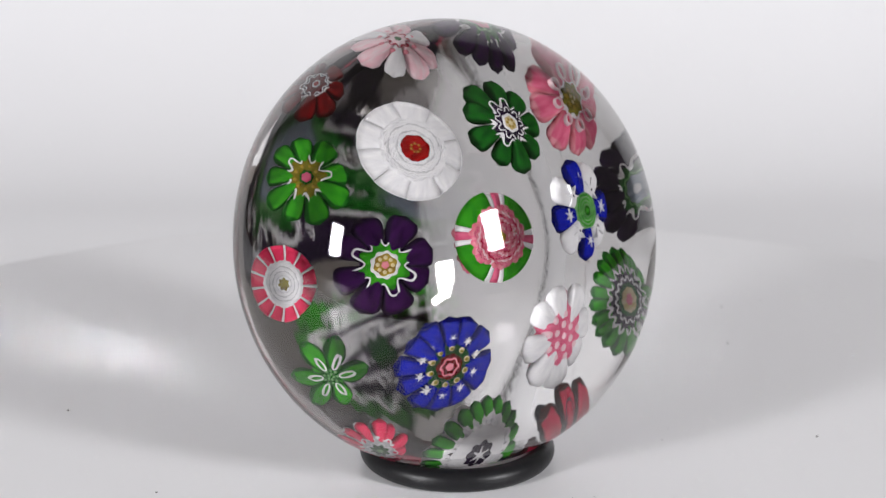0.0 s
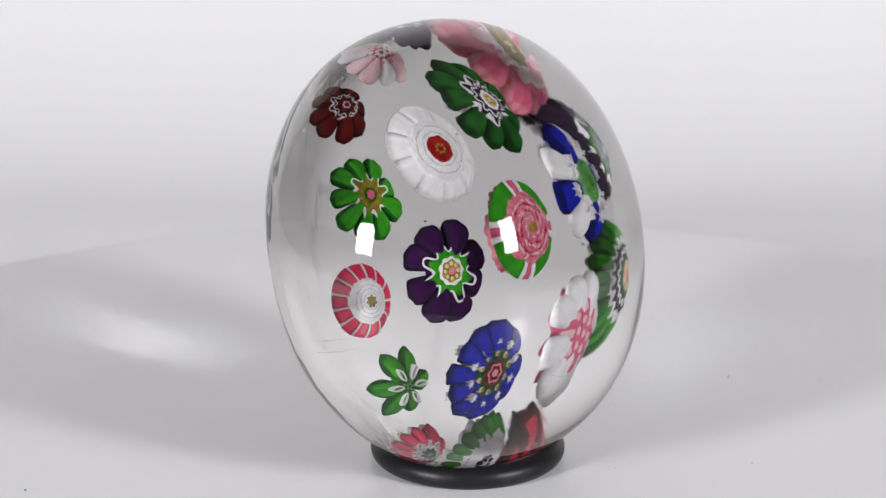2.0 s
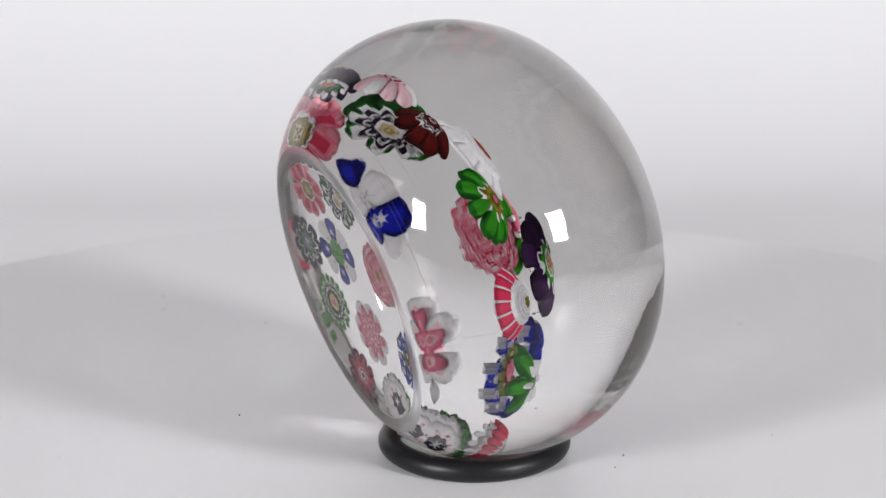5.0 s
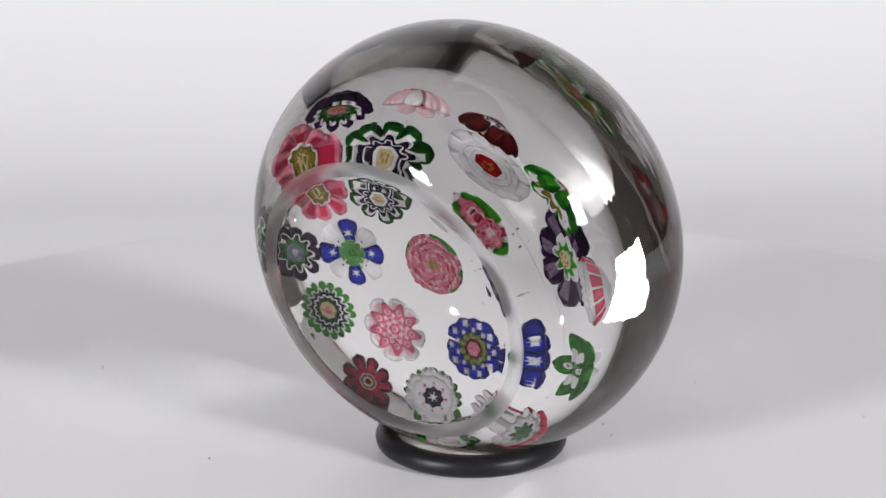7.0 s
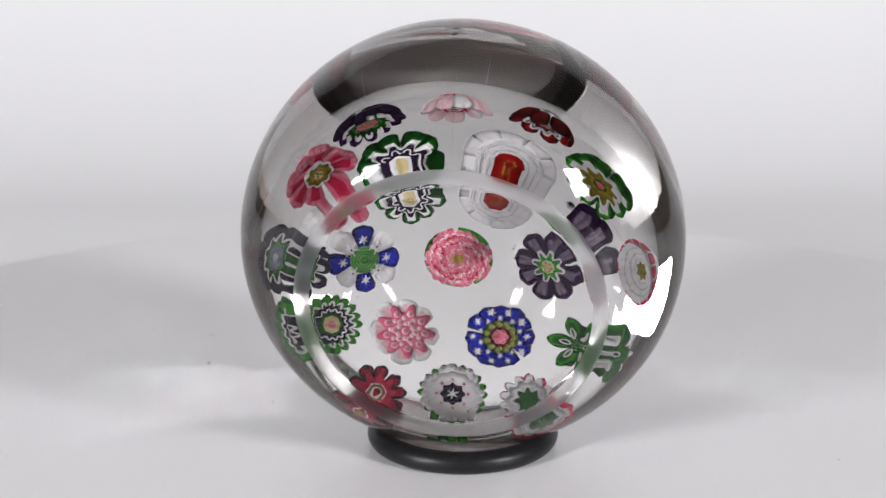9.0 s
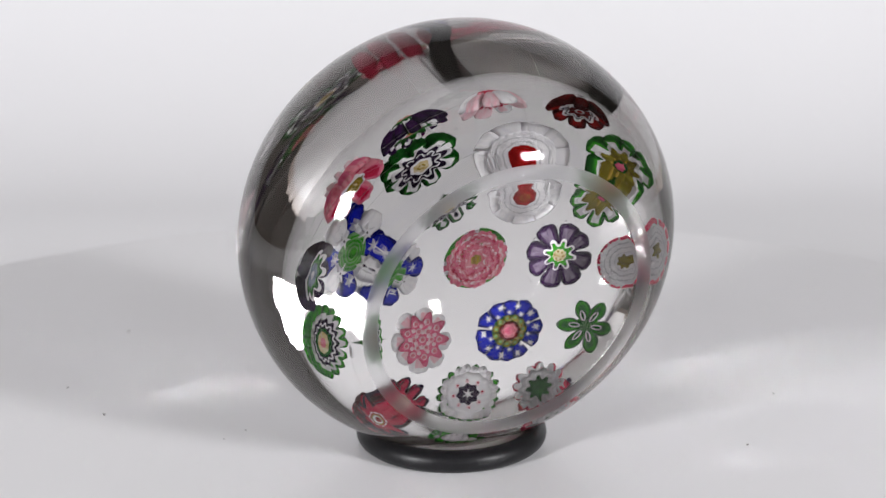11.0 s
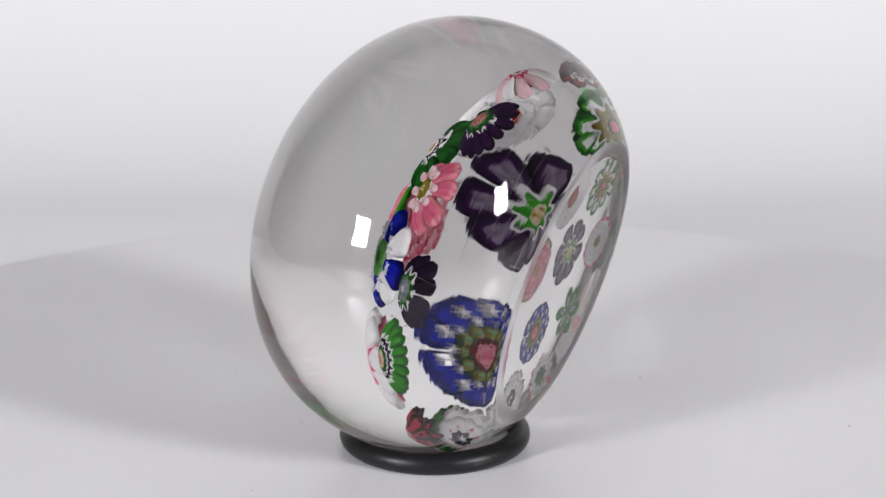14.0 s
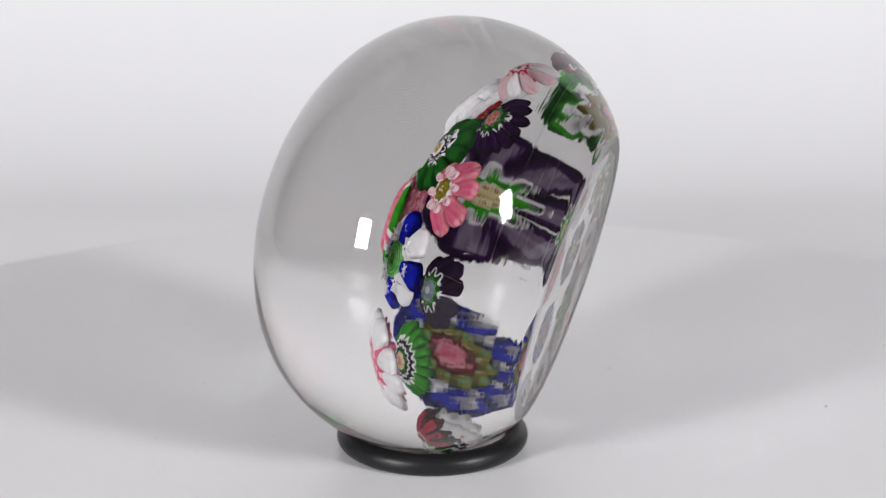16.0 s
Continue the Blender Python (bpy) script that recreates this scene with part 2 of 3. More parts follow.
def sector_mesh(turn0, turn1, r0, r1, size, drop, proud):
    """A piece of a round cane between two angles, with a rounded outer edge."""
    bm = bmesh.new()
    NA, NR = max(2, int((turn1 - turn0) / 0.12)), 6
    grids = []
    for front in (True, False):
        grid = []
        for i in range(NA + 1):
            a = turn0 + (turn1 - turn0) * i / NA
            row = []
            for j in range(NR + 1):
                q = r0 + (r1 - r0) * j / NR
                z = faces_at(q, size, drop, proud, front) + (-1 if front else 1) * 0.0005 * (j / NR) ** 5
                row.append(bm.verts.new((q * math.cos(a), q * math.sin(a), z)))
            grid.append(row)
        grids.append(grid)
        for a, b in zip(grid, grid[1:]):
            for j in range(NR):
                bm.faces.new((a[j], a[j + 1], b[j + 1], b[j]))
    up, down = grids
    for i in (0, NA):
        for j in range(NR):
            bm.faces.new((up[i][j], up[i][j + 1], down[i][j + 1], down[i][j]))
    for j in (0, NR):
        for i in range(NA):
            bm.faces.new((up[i][j], up[i + 1][j], down[i + 1][j], down[i][j]))
    return bm


def loop_mesh(long, wide, line, half):
    """A small oval outline standing through the cane."""
    bm = bmesh.new()
    steps = 24
    rings = []
    for k, z in ((1, half), (1, -half), (0, -half), (0, half)):
        rings.append([bm.verts.new(((long - line * (1 - k)) * math.cos(2 * math.pi * i / steps),
                                    (wide - line * (1 - k)) * math.sin(2 * math.pi * i / steps), z)) for i in range(steps)])
    for a, b in zip(rings, rings[1:] + rings[:1]):
        for i in range(steps):
            m = (i + 1) % steps
            bm.faces.new((a[i], a[m], b[m], b[i]))
    return bm


def faces_at(q, size, drop, up, front):
    z = lift(q, size, drop)
    return z + up if front else z - thick(q, size) - up


def band_mesh(n, r, width, depth, size, drop, up, sharp=1.0, back=1.0):
    """A scalloped ring with n rounded lobes, standing through the cane and a little proud of both faces."""
    bm = bmesh.new()
    steps = max(60, n * 16)

    def line(a, shift, k):
        def spot(b):
            f = 0.5 * math.tanh(1.7 * sharp * math.cos(n * b)) / math.tanh(1.7 * sharp)
            if n >= 20:
                f = 0.6 * math.cos(n * b + 900 * r * n) + 0.7 * math.sin(7 * b + 5200 * r) + 0.5 * math.sin(3 * b + 3000 * r)
            q = (r + depth * f) * k
            return Vector((q * math.cos(b), q * math.sin(b), 0))
        p, along = spot(a), spot(a + 0.01) - spot(a - 0.01)
        along.normalize()
        return p + Vector((along.y, -along.x, 0)) * shift * k

    loops = []
    for shift, front in ((-width / 2, False), (-width / 2, True), (width / 2, True), (width / 2, False)):
        ring = []
        for i in range(steps):
            p = line(2 * math.pi * i / steps, shift, 1 if front else back)
            ring.append(bm.verts.new((p.x, p.y, faces_at(p.length, size, drop, up, front))))
        loops.append(ring)
    for a, b in zip(loops, loops[1:] + loops[:1]):
        for i in range(steps):
            m = (i + 1) % steps
            bm.faces.new((a[i], a[m], b[m], b[i]))
    return bm


def disc_mesh(n, r, depth, size, drop, up, back=1.0):
    """A solid lobed core through the cane with slightly domed ends."""
    bm = bmesh.new()
    steps = max(40, n * 8)
    levels = ((0.0, True), (0.4, True), (0.75, True), (1.0, True), (1.0, False), (0.75, False), (0.4, False), (0.0, False))
    rings = []
    for s, front in levels:
        if s == 0:
            rings.append([bm.verts.new((0, 0, faces_at(0, size, drop, up + 0.00002, front)))])
            continue
        ring = []
        for i in range(steps):
            a = 2 * math.pi * i / steps
            q = (r + depth * 0.5 * math.cos(n * a)) * s * (1 if front else back)
            ring.append(bm.verts.new((q * math.cos(a), q * math.sin(a), faces_at(q, size, drop, up + 0.00002 * (1 - s), front))))
        rings.append(ring)
    for a, b in zip(rings, rings[1:]):
        for i in range(steps):
            m = (i + 1) % steps
            loop = [a[i % len(a)], a[m % len(a)], b[m % len(b)], b[i % len(b)]]
            loop = [v for j, v in enumerate(loop) if v not in loop[:j]]
            bm.faces.new(loop)
    return bm


def rod_mesh(r, half):
    """A little rod with rounded ends, centred on its middle."""
    prof = [(0, half), (r * 0.7, half - r * 0.1), (r, half - r * 0.45), (r, -half + r * 0.45), (r * 0.7, -half + r * 0.1), (0, -half)]
    return lathe(prof, 10)


def star_mesh(r, arms, half):
    """A small star rod that shows on both faces."""
    bm = bmesh.new()
    ends = []
    for z in (half, -half):
        ring = []
        for i in range(arms * 2):
            a = math.pi * i / arms
            q = r if i % 2 == 0 else r * 0.26
            ring.append(bm.verts.new((q * math.cos(a), q * math.sin(a), z)))
        ends.append(ring)
        bm.faces.new(ring)
    n = arms * 2
    for i in range(n):
        bm.faces.new((ends[0][i], ends[0][(i + 1) % n], ends[1][(i + 1) % n], ends[1][i]))
    return bm


MM = 0.001


def shared(name, me, parent, m):
    ob = new(name, me)
    ob.parent = parent
    ob.matrix_basis = m
    return ob


def cane(parent, x, y, z, spin, size, label, behind, back, layers):
    """One flower cane. layers run from the outside in; sizes are parts of the cane's radius.
    behind: the colour of the petals' hidden faces; back: how much wider the core is on that side."""
    size *= MM
    far = math.hypot(x, y)
    drop = 0.0008 + 0.0015 * (far / 30.0) ** 2
    spot = Vector((x, y, z)) * MM
    lean = 38.0 if far < 22 or (y < -26 and x > -5) else 44.0
    up = Vector((x / lean, y / lean, 0))
    up.z = math.sqrt(1 - up.length_squared)
    side = Vector((1, 0, 0)) - up * up.x
    side.normalize()
    turn = Matrix((side, up.cross(side), up)).transposed().to_4x4()
    rnd = random.Random(int(x * 7 + y * 13))
    first = layers[0][1] if isinstance(layers[0][1], str) else (layers[0][1][0] if layers[0][0] == "petals" else layers[0][1][0][0])
    # the fused heart that holds the rods is the cane's own mesh
    hub = part("flower_cane", disc_mesh(8, size * 0.42, 0.0, size, drop, -0.0002), C[first], parent, label)
    hub.matrix_basis = Matrix.Translation(spot) @ turn @ pose(0, 0, 0, 0, 0, spin)
    rise = 0.0
    for layer in layers:
        kind, colour = layer[0], layer[1]
        mats = C[colour] if isinstance(colour, str) else None
        rise += 0.000010 if kind == "band" and layer[2] >= 20 else 0.000030
        proud = 0.00040 + rise
        if kind == "petals":
            _, colours, n, r0, r1, fill, pointed = layer[:7]
            colours = [colours] if isinstance(colours, str) else colours
            notch = layer[7] * size if len(layer) > 7 else 0.0
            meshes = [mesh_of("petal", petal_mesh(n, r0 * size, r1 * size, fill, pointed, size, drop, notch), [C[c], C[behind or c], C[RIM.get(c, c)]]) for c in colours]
            loose = 1.0 if n < 14 else 0.35
            for k in range(n):
                s = 1 + loose * rnd.uniform(-0.07, 0.05)
                m = pose(0, 0, 0, loose * rnd.uniform(-4, 4), loose * rnd.uniform(-3, 3), 360 * (k + 0.5 * (n == 4)) / n + loose * rnd.uniform(-4, 4)) @ Matrix.Diagonal((s, s * (1 + loose * rnd.uniform(-0.06, 0.04)), 1, 1))
                shared("petal", meshes[k % len(meshes)], hub, m)
        elif kind == "band":
            _, colour, n, r, width, depth = layer[:6]
            part("scalloped_band" if n < 20 else "swirl_ring", band_mesh(n, r * size, width * size * (0.54 if n < 20 else 1.0), depth * size, size, drop, proud, layer[6] if len(layer) > 6 else 1.0, back), mats, hub)
        elif kind == "sectors":
            # (kind, [(colour, share), ...], repeats, inner, outer)
            _, run, n, r0, r1 = layer[:5]
            whole = sum(w for _, w in run)
            start = 0.0
            for c, w in run:
                span = 2 * math.pi / n * w / whole
                me = mesh_of("segment", sector_mesh(start - span / 2 if n == 4 and start == 0 else start, start + span - (span / 2 if n == 4 and start == 0 else 0) - 0.012, r0 * size, r1 * size, size, drop, 0.0001), C[c])
                start += span / 2 if n == 4 and start == 0 else span
                for k in range(n):
                    shared("segment", me, hub, pose(0, 0, 0, 0, 0, 360 * k / n) @ Matrix.Diagonal((1 + rnd.uniform(-0.02, 0.02),) * 2 + (1, 1)))
        elif kind == "loops":
            _, colour, n, r, long, wide, thin = layer[:7]
            q = r * size
            high, deep = faces_at(q, size, drop, proud + 0.0005, True), faces_at(q, size, drop, proud + 0.0003 if len(layer) < 8 else -0.0006, False)
            me = mesh_of("loop", loop_mesh(long * size, wide * size, thin * size, (high - deep) / 2), mats)
            for k in range(n):
                a = 2 * math.pi * k / n
                shared("loop", me, hub, Matrix.Translation((q * math.cos(a), q * math.sin(a), (high + deep) / 2)) @ pose(0, 0, 0, 0, 0, 360 * k / n))
        elif kind == "disc":
            _, colour, r, n, depth = layer[:5]
            part("core", disc_mesh(n, r * size, depth * size, size, drop, proud, back), mats, hub)
        elif kind == "tubes":
            # fused tubes that show from below only
            _, colour, n, r, rod = layer[:5]
            q = r * size
            deep = faces_at(q, size, drop, proud + 0.00010, False)
            starry = len(layer) > 5
            me = mesh_of("star", star_mesh(rod * size, 6, 0.0007), mats, False) if starry else mesh_of("tube", rod_mesh(rod * size, 0.0007), mats)
            for k in range(n):
                a = 2 * math.pi * k / n
                shared("star" if starry else "tube", me, hub, Matrix.Translation((q * math.cos(a), q * math.sin(a), deep + 0.0007)) @ pose(0, 0, 0, rnd.uniform(-14, 14) * (n > 1), rnd.uniform(-14, 14) * (n > 1), 0))
        elif kind in ("rods", "stars"):
            _, colour, n, r, rod = layer[:5]
            q = r * size
            high, deep = faces_at(q, size, drop, proud + (0.0002 if r > 0.5 else 0.00008), True), faces_at(q, size, drop, proud + 0.0001 if len(layer) < 7 else -0.0006, False)
            half, mid = (high - deep) / 2, (high + deep) / 2
            me = mesh_of("rod", rod_mesh(rod * size, half), mats) if kind == "rods" else mesh_of("star", star_mesh(rod * size, 6, half), mats, False)
            lag = layer[5] if len(layer) > 5 else 0.5
            for k in range(n):
                a = 2 * math.pi * (k + lag) / n
                shared("rod" if kind == "rods" else "star", me, hub, Matrix.Translation((q * math.cos(a), q * math.sin(a), mid)) @ pose(0, 0, 0, 0, 0, rnd.uniform(0, 60)))
    return hub


def rings_of(colours, r_out, r_in, count, n=3, depth=0.02):
    """Thin ruffled rings from r_out to r_in, the colours taken in turn."""
    rnd = random.Random(count * 31 + n)
    out = []
    step = (r_out - r_in) / count
    for i in range(count):
        out.append(("band", colours[i % len(colours)], rnd.choice((20, 22, 25, 29)) if depth < 0.015 else rnd.choice((21, 23, 26)), r_out - step * (i + 0.5), step * rnd.uniform(1.0, 1.5), depth * rnd.uniform(0.7, 1.6)))
    return out


CANES = [
    # x, y, z in millimetres, spin, radius, label, hidden colour, widening behind, layers
    (-0.1, -0.2, 6.8, 77, 6.3, "green and pink cane with a rose swirl", "white", 1.5, [
        ("sectors", [("pink", 0.8), ("white", 0.55), ("green", 4.2), ("white", 0.55)], 4, 0.35, 1.0)]
        + rings_of(["rose", "pink", "rose", "pale_pink", "rose", "crimson", "pink"], 0.62, 0.15, 19, 23, 0.03) + [("disc", "rose", 0.16, 5, 0.03), ("disc", "gold", 0.11, 6, 0.02)]),
    (17.0, 0.2, 4.3, 10, 7.2, "dark purple flower cane with a green star", "lilac", 0.68, [
        ("petals", "purple", 8, 0.25, 1.0, 0.98, "round"), ("band", "white", 8, 0.50, 0.07, 0.26), ("disc", "green", 0.43, 8, 0.16), ("disc", "white", 0.27, 9, 0.03),
        ("disc", "gold", 0.21, 6, 0.03), ("rods", "cream", 8, 0.14, 0.045), ("disc", "rose", 0.07, 5, 0.01), ("tubes", "cream", 1, 0.0, 0.25), ("tubes", "gold", 6, 0.12, 0.03)]),
    (7.9, 15.6, 2.5, 0, 6.7, "cobalt blue cane with white stars", "blue", 1.15, [
        ("petals", "blue", 12, 0.2, 1.0, 1.05, "blunt"), ("stars", "white", 10, 0.58, 0.09), ("disc", "forest", 0.44, 10, 0.03), ("rods", "cream", 10, 0.37, 0.075), ("rods", "olive", 10, 0.37, 0.055),
        ("disc", "dark_red", 0.26, 7, 0.02), ("band", "rose", 6, 0.17, 0.07, 0.03), ("disc", "rose", 0.08, 5, 0.01), ("tubes", "olive", 11, 0.41, 0.105), ("tubes", "pale_green", 11, 0.41, 0.075), ("tubes", "rose", 1, 0.0, 0.22), ("tubes", "pink", 1, 0.0, 0.17), ("tubes", "rose", 1, 0.05, 0.07), ("tubes", "white", 10, 0.77, 0.115, "star")]),
    (-10.5, 15.0, 2.5, 5, 7.0, "white flower cane with a pink tubular heart", "pale_pink", 1.55, [
        ("petals", "white", 8, 0.25, 1.0, 0.94, "round"), ("disc", "pink", 0.44, 9, 0.18), ("rods", "pale_pink", 9, 0.40, 0.085), ("rods", "pale_pink", 6, 0.22, 0.085), ("rods", "pale_pink", 1, 0.0, 0.07), ("tubes", "pale_pink", 9, 0.53, 0.115), ("tubes", "pale_pink", 6, 0.28, 0.115), ("tubes", "pale_pink", 1, 0.0, 0.115), ("tubes", "rose", 9, 0.53, 0.075), ("tubes", "rose", 6, 0.28, 0.075), ("tubes", "rose", 1, 0.0, 0.075)]),
    (-17.7, -0.8, 2.6, 0, 7.1, "blue and white cane with a green swirl", None, 1.1, [
        ("petals", ["blue", "white"], 8, 0.28, 1.0, 0.96, "round"), ("stars", "white", 4, 0.60, 0.14, 0.0), ("stars", "white", 4, 0.50, 0.24), ("rods", "black", 4, 0.50, 0.07)]
        + rings_of(["pale_green", "green"], 0.36, 0.06, 8, 21, 0.006) + [("disc", "green", 0.06, 5, 0.0)]),
    (-8.5, -14.2, 2.3, 12, 6.4, "green petalled cane with a dark star", "white", 1.4, [
        ("petals", "deep_green", 9, 0.25, 1.0, 0.95, "round"), ("band", "white", 9, 0.44, 0.05, 0.20), ("disc", "black", 0.40, 9, 0.16), ("band", "white", 9, 0.30, 0.05, 0.10),
        ("disc", "black", 0.25, 8, 0.05), ("disc", "white", 0.20, 6, 0.02), ("disc", "cream", 0.14, 6, 0.02), ("rods", "gold", 6, 0.08, 0.03)]),
    (7.4, -14.1, 3.1, 20, 6.9, "opaque white ruffled cane with a red heart", "white", 1.15, [
        ("sectors", [("white", 1.0)], 9, 0.25, 1.0)] + rings_of(["white", "white", "white", "white", "ash"], 0.62, 0.28, 12, 21, 0.012) + [
        ("disc", "red", 0.27, 7, 0.03), ("rods", "gold", 7, 0.09, 0.025), ("tubes", "red", 1, 0.0, 0.32), ("tubes", "gold", 6, 0.12, 0.03)]),
    (28.6, 0.4, -3.8, 0, 5.5, "pink and white striped round cane", "white", 1.6, [
        ("sectors", [("white", 0.55), ("coral", 2.75)], 13, 0.3, 1.0)] + rings_of(["white", "white", "white", "ash"], 0.55, 0.2, 12, 21, 0.01) + [("disc", "white", 0.22, 6, 0.0), ("disc", "olive", 0.16, 7, 0.05)]),
    (22.5, 14.4, -3.4, 15, 5.6, "green pointed leaf cane with white loops", "deep_green", 1.2, [
        ("petals", "green", 6, 0.12, 1.06, 0.88, "point"), ("loops", "white", 6, 0.42, 0.21, 0.085, 0.03), ("disc", "deep_green", 0.24, 7, 0.06), ("rods", "pale_green", 9, 0.18, 0.04), ("rods", "pale_green", 5, 0.08, 0.04)]),
    (13.4, 26.3, -6.3, 0, 5.5, "coral pink petalled cane with a grey heart", "white", 1.55, [
        ("petals", "coral", 13, 0.3, 1.0, 0.93, "round"), ("band", "white", 13, 0.52, 0.07, 0.12), ("disc", "ash", 0.45, 10, 0.08), ("band", "white", 8, 0.33, 0.05, 0.08), ("disc", "deep_green", 0.26, 8, 0.10), ("disc", "pale_green", 0.10, 6, 0.0), ("tubes", "white", 1, 0.0, 0.52), ("tubes", "deep_green", 1, 0.0, 0.40), ("tubes", "pale_green", 8, 0.2, 0.03)]),
    (-1.2, 26.4, -4.0, 0, 6.5, "green ribbed cane with a white ring and dark star", "green", 1.28, [
        ("petals", "green", 20, 0.4, 1.0, 0.97, "round"), ("band", "white", 20, 0.60, 0.14, 0.06), ("disc", "white", 0.55, 12, 0.03), ("tubes", "pale_pink", 8, 0.46, 0.10), ("tubes", "crimson", 8, 0.46, 0.045),
        ("disc", "black", 0.26, 8, 0.05), ("stars", "white", 1, 0.0, 0.20)]),
    (-15.6, 25.2, -6.9, 0, 5.6, "crimson flower cane with dark outlines", "crimson", 1.2, [
        ("petals", "crimson", 9, 0.25, 1.0, 0.93, "round"), ("band", "black", 9, 0.60, 0.05, 0.36), ("disc", "crimson", 0.52, 9, 0.24), ("band", "white", 6, 0.25, 0.07, 0.02), ("disc", "gold", 0.20, 6, 0.02), ("disc", "crimson", 0.11, 6, 0.0), ("tubes", "white", 1, 0.0, 0.27), ("tubes", "red", 1, 0.0, 0.17)]),
    (-24.0, 11.7, -3.0, 0, 6.1, "green ribbed cane with purple and white rings", "green", 1.2, [
        ("petals", "green", 18, 0.4, 1.0, 0.97, "round"), ("band", "white", 16, 0.58, 0.06, 0.12), ("disc", "black", 0.50, 14, 0.09), ("band", "white", 14, 0.40, 0.07, 0.06), ("disc", "deep_green", 0.32, 10, 0.02),
        ("disc", "cream", 0.24, 8, 0.02), ("disc", "rose", 0.11, 6, 0.02)]),
    (-28.4, -1.1, -5.0, 8, 6.1, "black purple flower cane with a grey heart", "black", 1.2, [
        ("petals", "black", 9, 0.25, 1.0, 0.96, "round"), ("band", "white", 9, 0.48, 0.06, 0.18), ("disc", "deep_green", 0.42, 9, 0.12), ("band", "pale_green", 8, 0.31, 0.05, 0.05), ("disc", "grey_blue", 0.27, 8, 0.02), ("disc", "ash", 0.10, 6, 0.0)]),
    (-21.0, -14.0, -1.7, 0, 6.2, "pink petalled cane with crimson loops and yellow heart", "crimson", 1.2, [
        ("petals", "pink", 8, 0.25, 1.03, 0.97, "round", 0.06), ("loops", "pale_pink", 8, 0.48, 0.13, 0.10, 0.025, "front"), ("rods", "crimson", 8, 0.48, 0.085, 0.0, "front"), ("band", "white", 8, 0.31, 0.05, 0.06), ("disc", "olive", 0.28, 8, 0.05), ("rods", "gold", 7, 0.16, 0.05), ("rods", "cream", 3, 0.06, 0.04), ("tubes", "cream", 1, 0.0, 0.33), ("tubes", "gold", 8, 0.2, 0.075), ("tubes", "olive", 3, 0.06, 0.05)]),
    (-13.8, -24.7, -4.5, 0, 5.9, "dark purple ribbed cane with a green star", "purple", 1.2, [
        ("petals", "purple", 13, 0.3, 1.0, 0.96, "round"), ("band", "white", 13, 0.52, 0.06, 0.14), ("disc", "deep_green", 0.45, 11, 0.12), ("band", "pale_green", 8, 0.30, 0.06, 0.05), ("disc", "rose", 0.25, 7, 0.02), ("rods", "gold", 6, 0.13, 0.05)]),
    (-0.1, -27.0, -3.3, 10, 5.4, "pale pink and white flower cane", "pale_pink", 1.2, [
        ("petals", ["pale_pink", "white", "pale_pink"], 9, 0.22, 1.02, 0.94, "round", 0.05), ("rods", "rose", 8, 0.40, 0.06), ("band", "crimson", 8, 0.24, 0.03, 0.10), ("disc", "pale_pink", 0.19, 8, 0.06), ("disc", "deep_green", 0.08, 6, 0.0)]),
    (14.3, -25.9, -5.3, 0, 5.5, "dark red flower cane with white scallops", "red", 1.15, [
        ("petals", "dark_red", 8, 0.25, 1.0, 0.96, "round"), ("band", "white", 8, 0.46, 0.05, 0.14), ("disc", "black", 0.41, 8, 0.12), ("band", "white", 8, 0.35, 0.05, 0.10), ("disc", "dark_red", 0.30, 8, 0.09), ("disc", "ash", 0.13, 6, 0.03), ("disc", "red", 0.08, 5, 0.0)]),
    (21.8, -13.5, -2.1, 5, 6.4, "green petalled cane with white scallops and gold star", "white", 1.25, [
        ("petals", "green", 9, 0.25, 1.0, 0.96, "round"), ("band", "white", 9, 0.46, 0.07, 0.22), ("disc", "olive", 0.40, 9, 0.16), ("rods", "gold", 9, 0.26, 0.05), ("disc", "deep_green", 0.16, 7, 0.02), ("disc", "pink", 0.11, 6, 0.02)]),
]


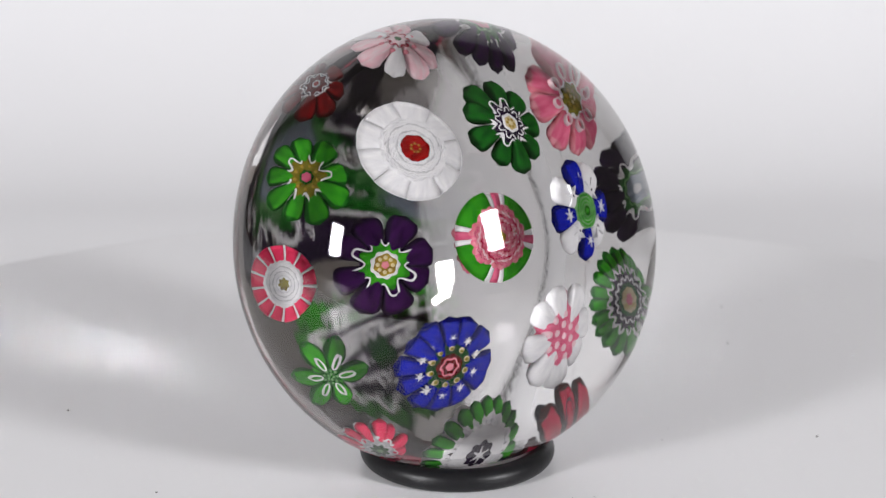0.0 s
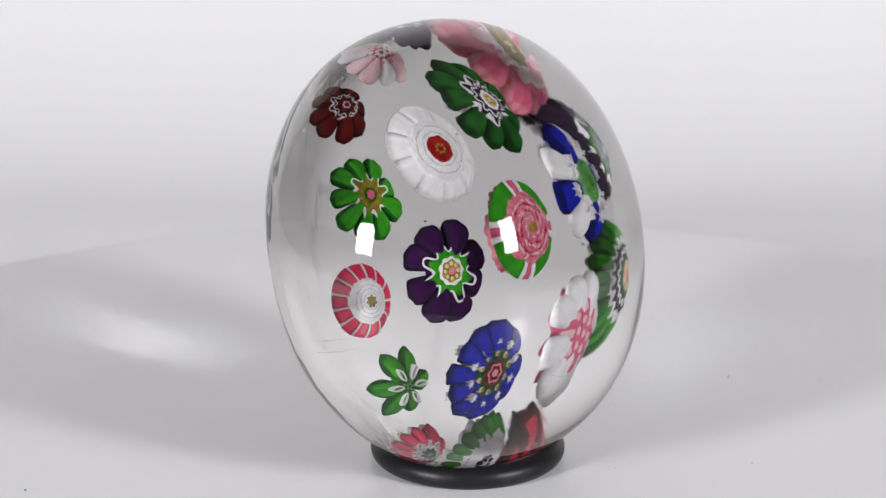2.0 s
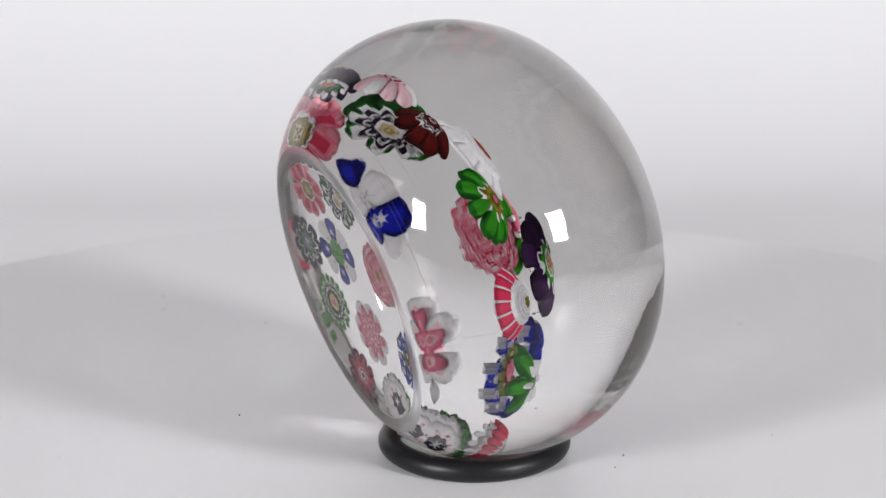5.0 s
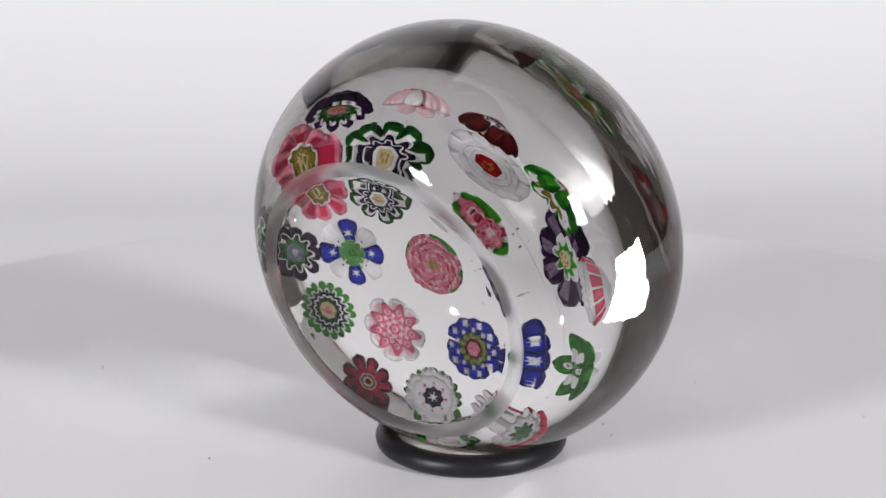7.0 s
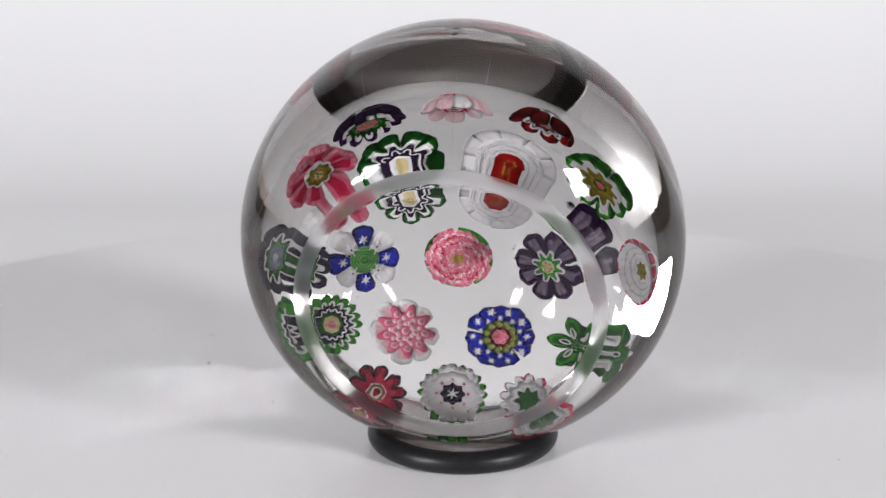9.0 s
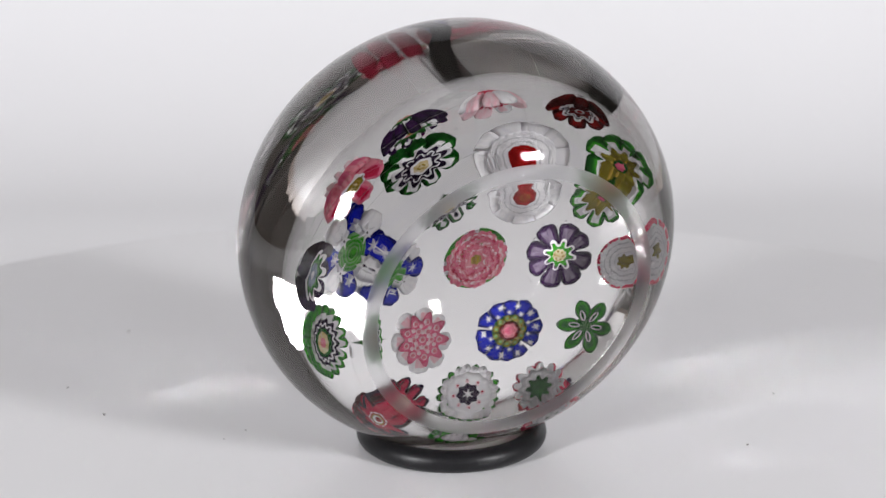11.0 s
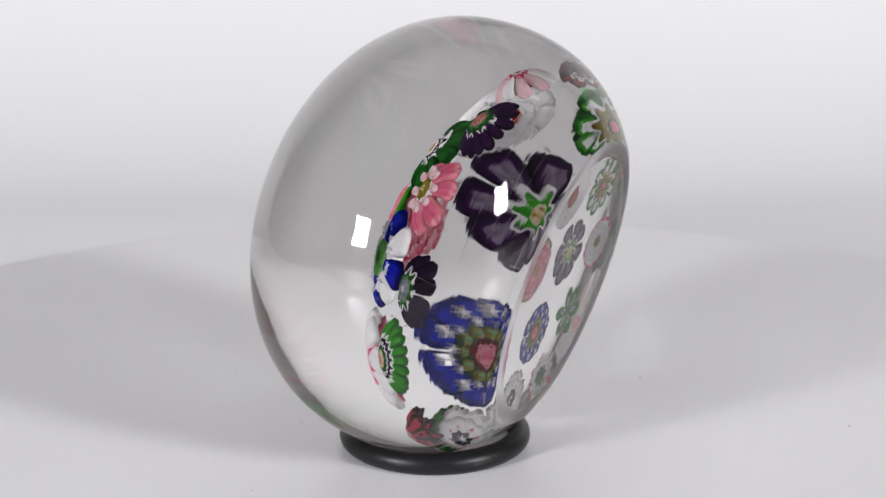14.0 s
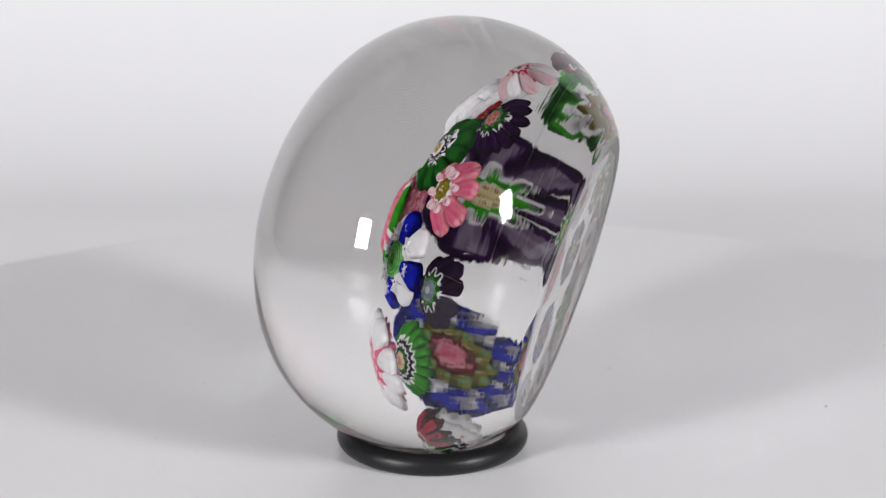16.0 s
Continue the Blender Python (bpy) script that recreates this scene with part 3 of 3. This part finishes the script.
def paperweight():
    thing = tagged(new("paperweight"), "clear glass paperweight with millefiori flower canes, tipped on a rubber ring", "paperweight")
    prof, slots = glass_profile()
    part("glass_body", lathe(prof, 192, slots=slots), [GLASS, FROST, WORN, BASE], thing, "clear polished glass with a ground base rim")
    for row in CANES:
        cane(thing, *row)
    rnd = random.Random(3)
    for k in range(24):
        bm = bmesh.new()
        bmesh.ops.create_icosphere(bm, subdivisions=2, radius=rnd.choice((0.00008, 0.00010, 0.00013, 0.00018)))
        home = CANES[1] if k < 14 else rnd.choice(CANES[:7])
        a = rnd.uniform(0, 6.283)
        off = home[4] * rnd.uniform(0.75, 1.15)
        spot = Vector((home[0] + off * math.cos(a), home[1] + off * math.sin(a), home[2] - rnd.uniform(0.2, 2.2) - 0.02 * off * off)) * MM
        me = mesh_of("air_bubble", bm, BUBBLE)
        me.flip_normals()
        ob = new("air_bubble", me)
        ob.parent = thing
        ob.location = spot
    # hairline scratches just under the polished surface
    def hair(name, spots, r):
        bm = bmesh.new()
        rings = []
        for i, p in enumerate(spots):
            ahead = (spots[min(i + 1, len(spots) - 1)] - spots[max(i - 1, 0)]).normalized()
            a = ahead.cross(p).normalized()
            b = ahead.cross(a)
            q = r * math.sin(math.pi * (i + 0.6) / (len(spots) + 0.2))
            rings.append([bm.verts.new(p + q * (a * math.cos(k * 2.0944) + b * math.sin(k * 2.0944))) for k in range(3)])
        for u, w in zip(rings, rings[1:]):
            for k in range(3):
                bm.faces.new((u[k], u[(k + 1) % 3], w[(k + 1) % 3], w[k]))
        part(name, bm, SCRATCH, thing)

    for k in range(9):
        a, b = rnd.uniform(0, 6.283), rnd.uniform(0.25, 0.95)
        da, db, bow = rnd.uniform(-0.35, 0.35), rnd.uniform(-0.22, 0.22), rnd.uniform(-0.06, 0.06)
        spots = []
        for i in range(9):
            u = i / 8
            tilt = b + db * u + bow * math.sin(3.14 * u)
            spots.append(Vector((RAD * math.cos(a + da * u) * math.sin(tilt), RAD * math.sin(a + da * u) * math.sin(tilt), DOME * math.cos(tilt))) * 0.93)
        hair("scratch", spots, 0.00003)
    for k in range(36):
        a, z0, z1 = rnd.uniform(0, 6.283), -rnd.uniform(0.004, 0.012), -rnd.uniform(0.014, 0.0225)
        da = rnd.uniform(-0.10, 0.10)
        if k % 3:
            # polishing lines that run round the wall
            z0, da = z1, rnd.uniform(0.3, 0.9)
        spots = []
        for i in range(7):
            z = z0 + (z1 - z0) * i / 6
            r = wall_radius(z) - 0.0005
            spots.append(Vector((r * math.cos(a + da * i / 6), r * math.sin(a + da * i / 6), z)))
        hair("scratch", spots, rnd.uniform(0.00002, 0.00004))
    # light that bends through the glass reaches the canes, the ring and the table
    for ob in thing.children_recursive:
        ob.cycles.is_caustics_caster = ob.name.startswith("glass_body")
        ob.cycles.is_caustics_receiver = not ob.cycles.is_caustics_caster and not ob.name.startswith("air_bubble")
    return thing


TABLE_TOP = turntable()
RING = rubber_ring()
WEIGHT = paperweight()
RING.cycles.is_caustics_receiver = True


# ---------------------------------------------------------------- what turns
TURN = [(0.0, -137.27), (2.1, -106.25), (4.2, -75.58), (6.5, -41.88), (9.0, -5.74), (12.0, 37.47), (14.5, 73.33), (14.6, 74.29), (16.0, 74.29)]
TILT = 15.17


def heading(t):
    return float(np.interp(t, [a for a, _ in TURN], [b for _, b in TURN]))


def motions():
    lean = Matrix(((1, 0, 0, 0), (0, math.sin(radians(TILT)), math.cos(radians(TILT)), 0),
                   (0, -math.cos(radians(TILT)), math.sin(radians(TILT)), 0), (0, 0, 0, 1)))
    seat = Matrix.Translation((0.00209, 0.00108, 0.04059)) @ lean
    ring_at = Matrix.Translation((0.00198, 0.00404, 0.0))
    times = [0.5 * k for k in range(30)] + [14.6, 14.7, 15.0, 16.0]
    spins = [(t, pose(0, 0, 0, 0, 0, heading(t))) for t in times]
    walk(TABLE_TOP, spins)
    walk(RING, [(t, m @ ring_at) for t, m in spins])
    walk(WEIGHT, [(t, m @ seat) for t, m in spins])


motions()
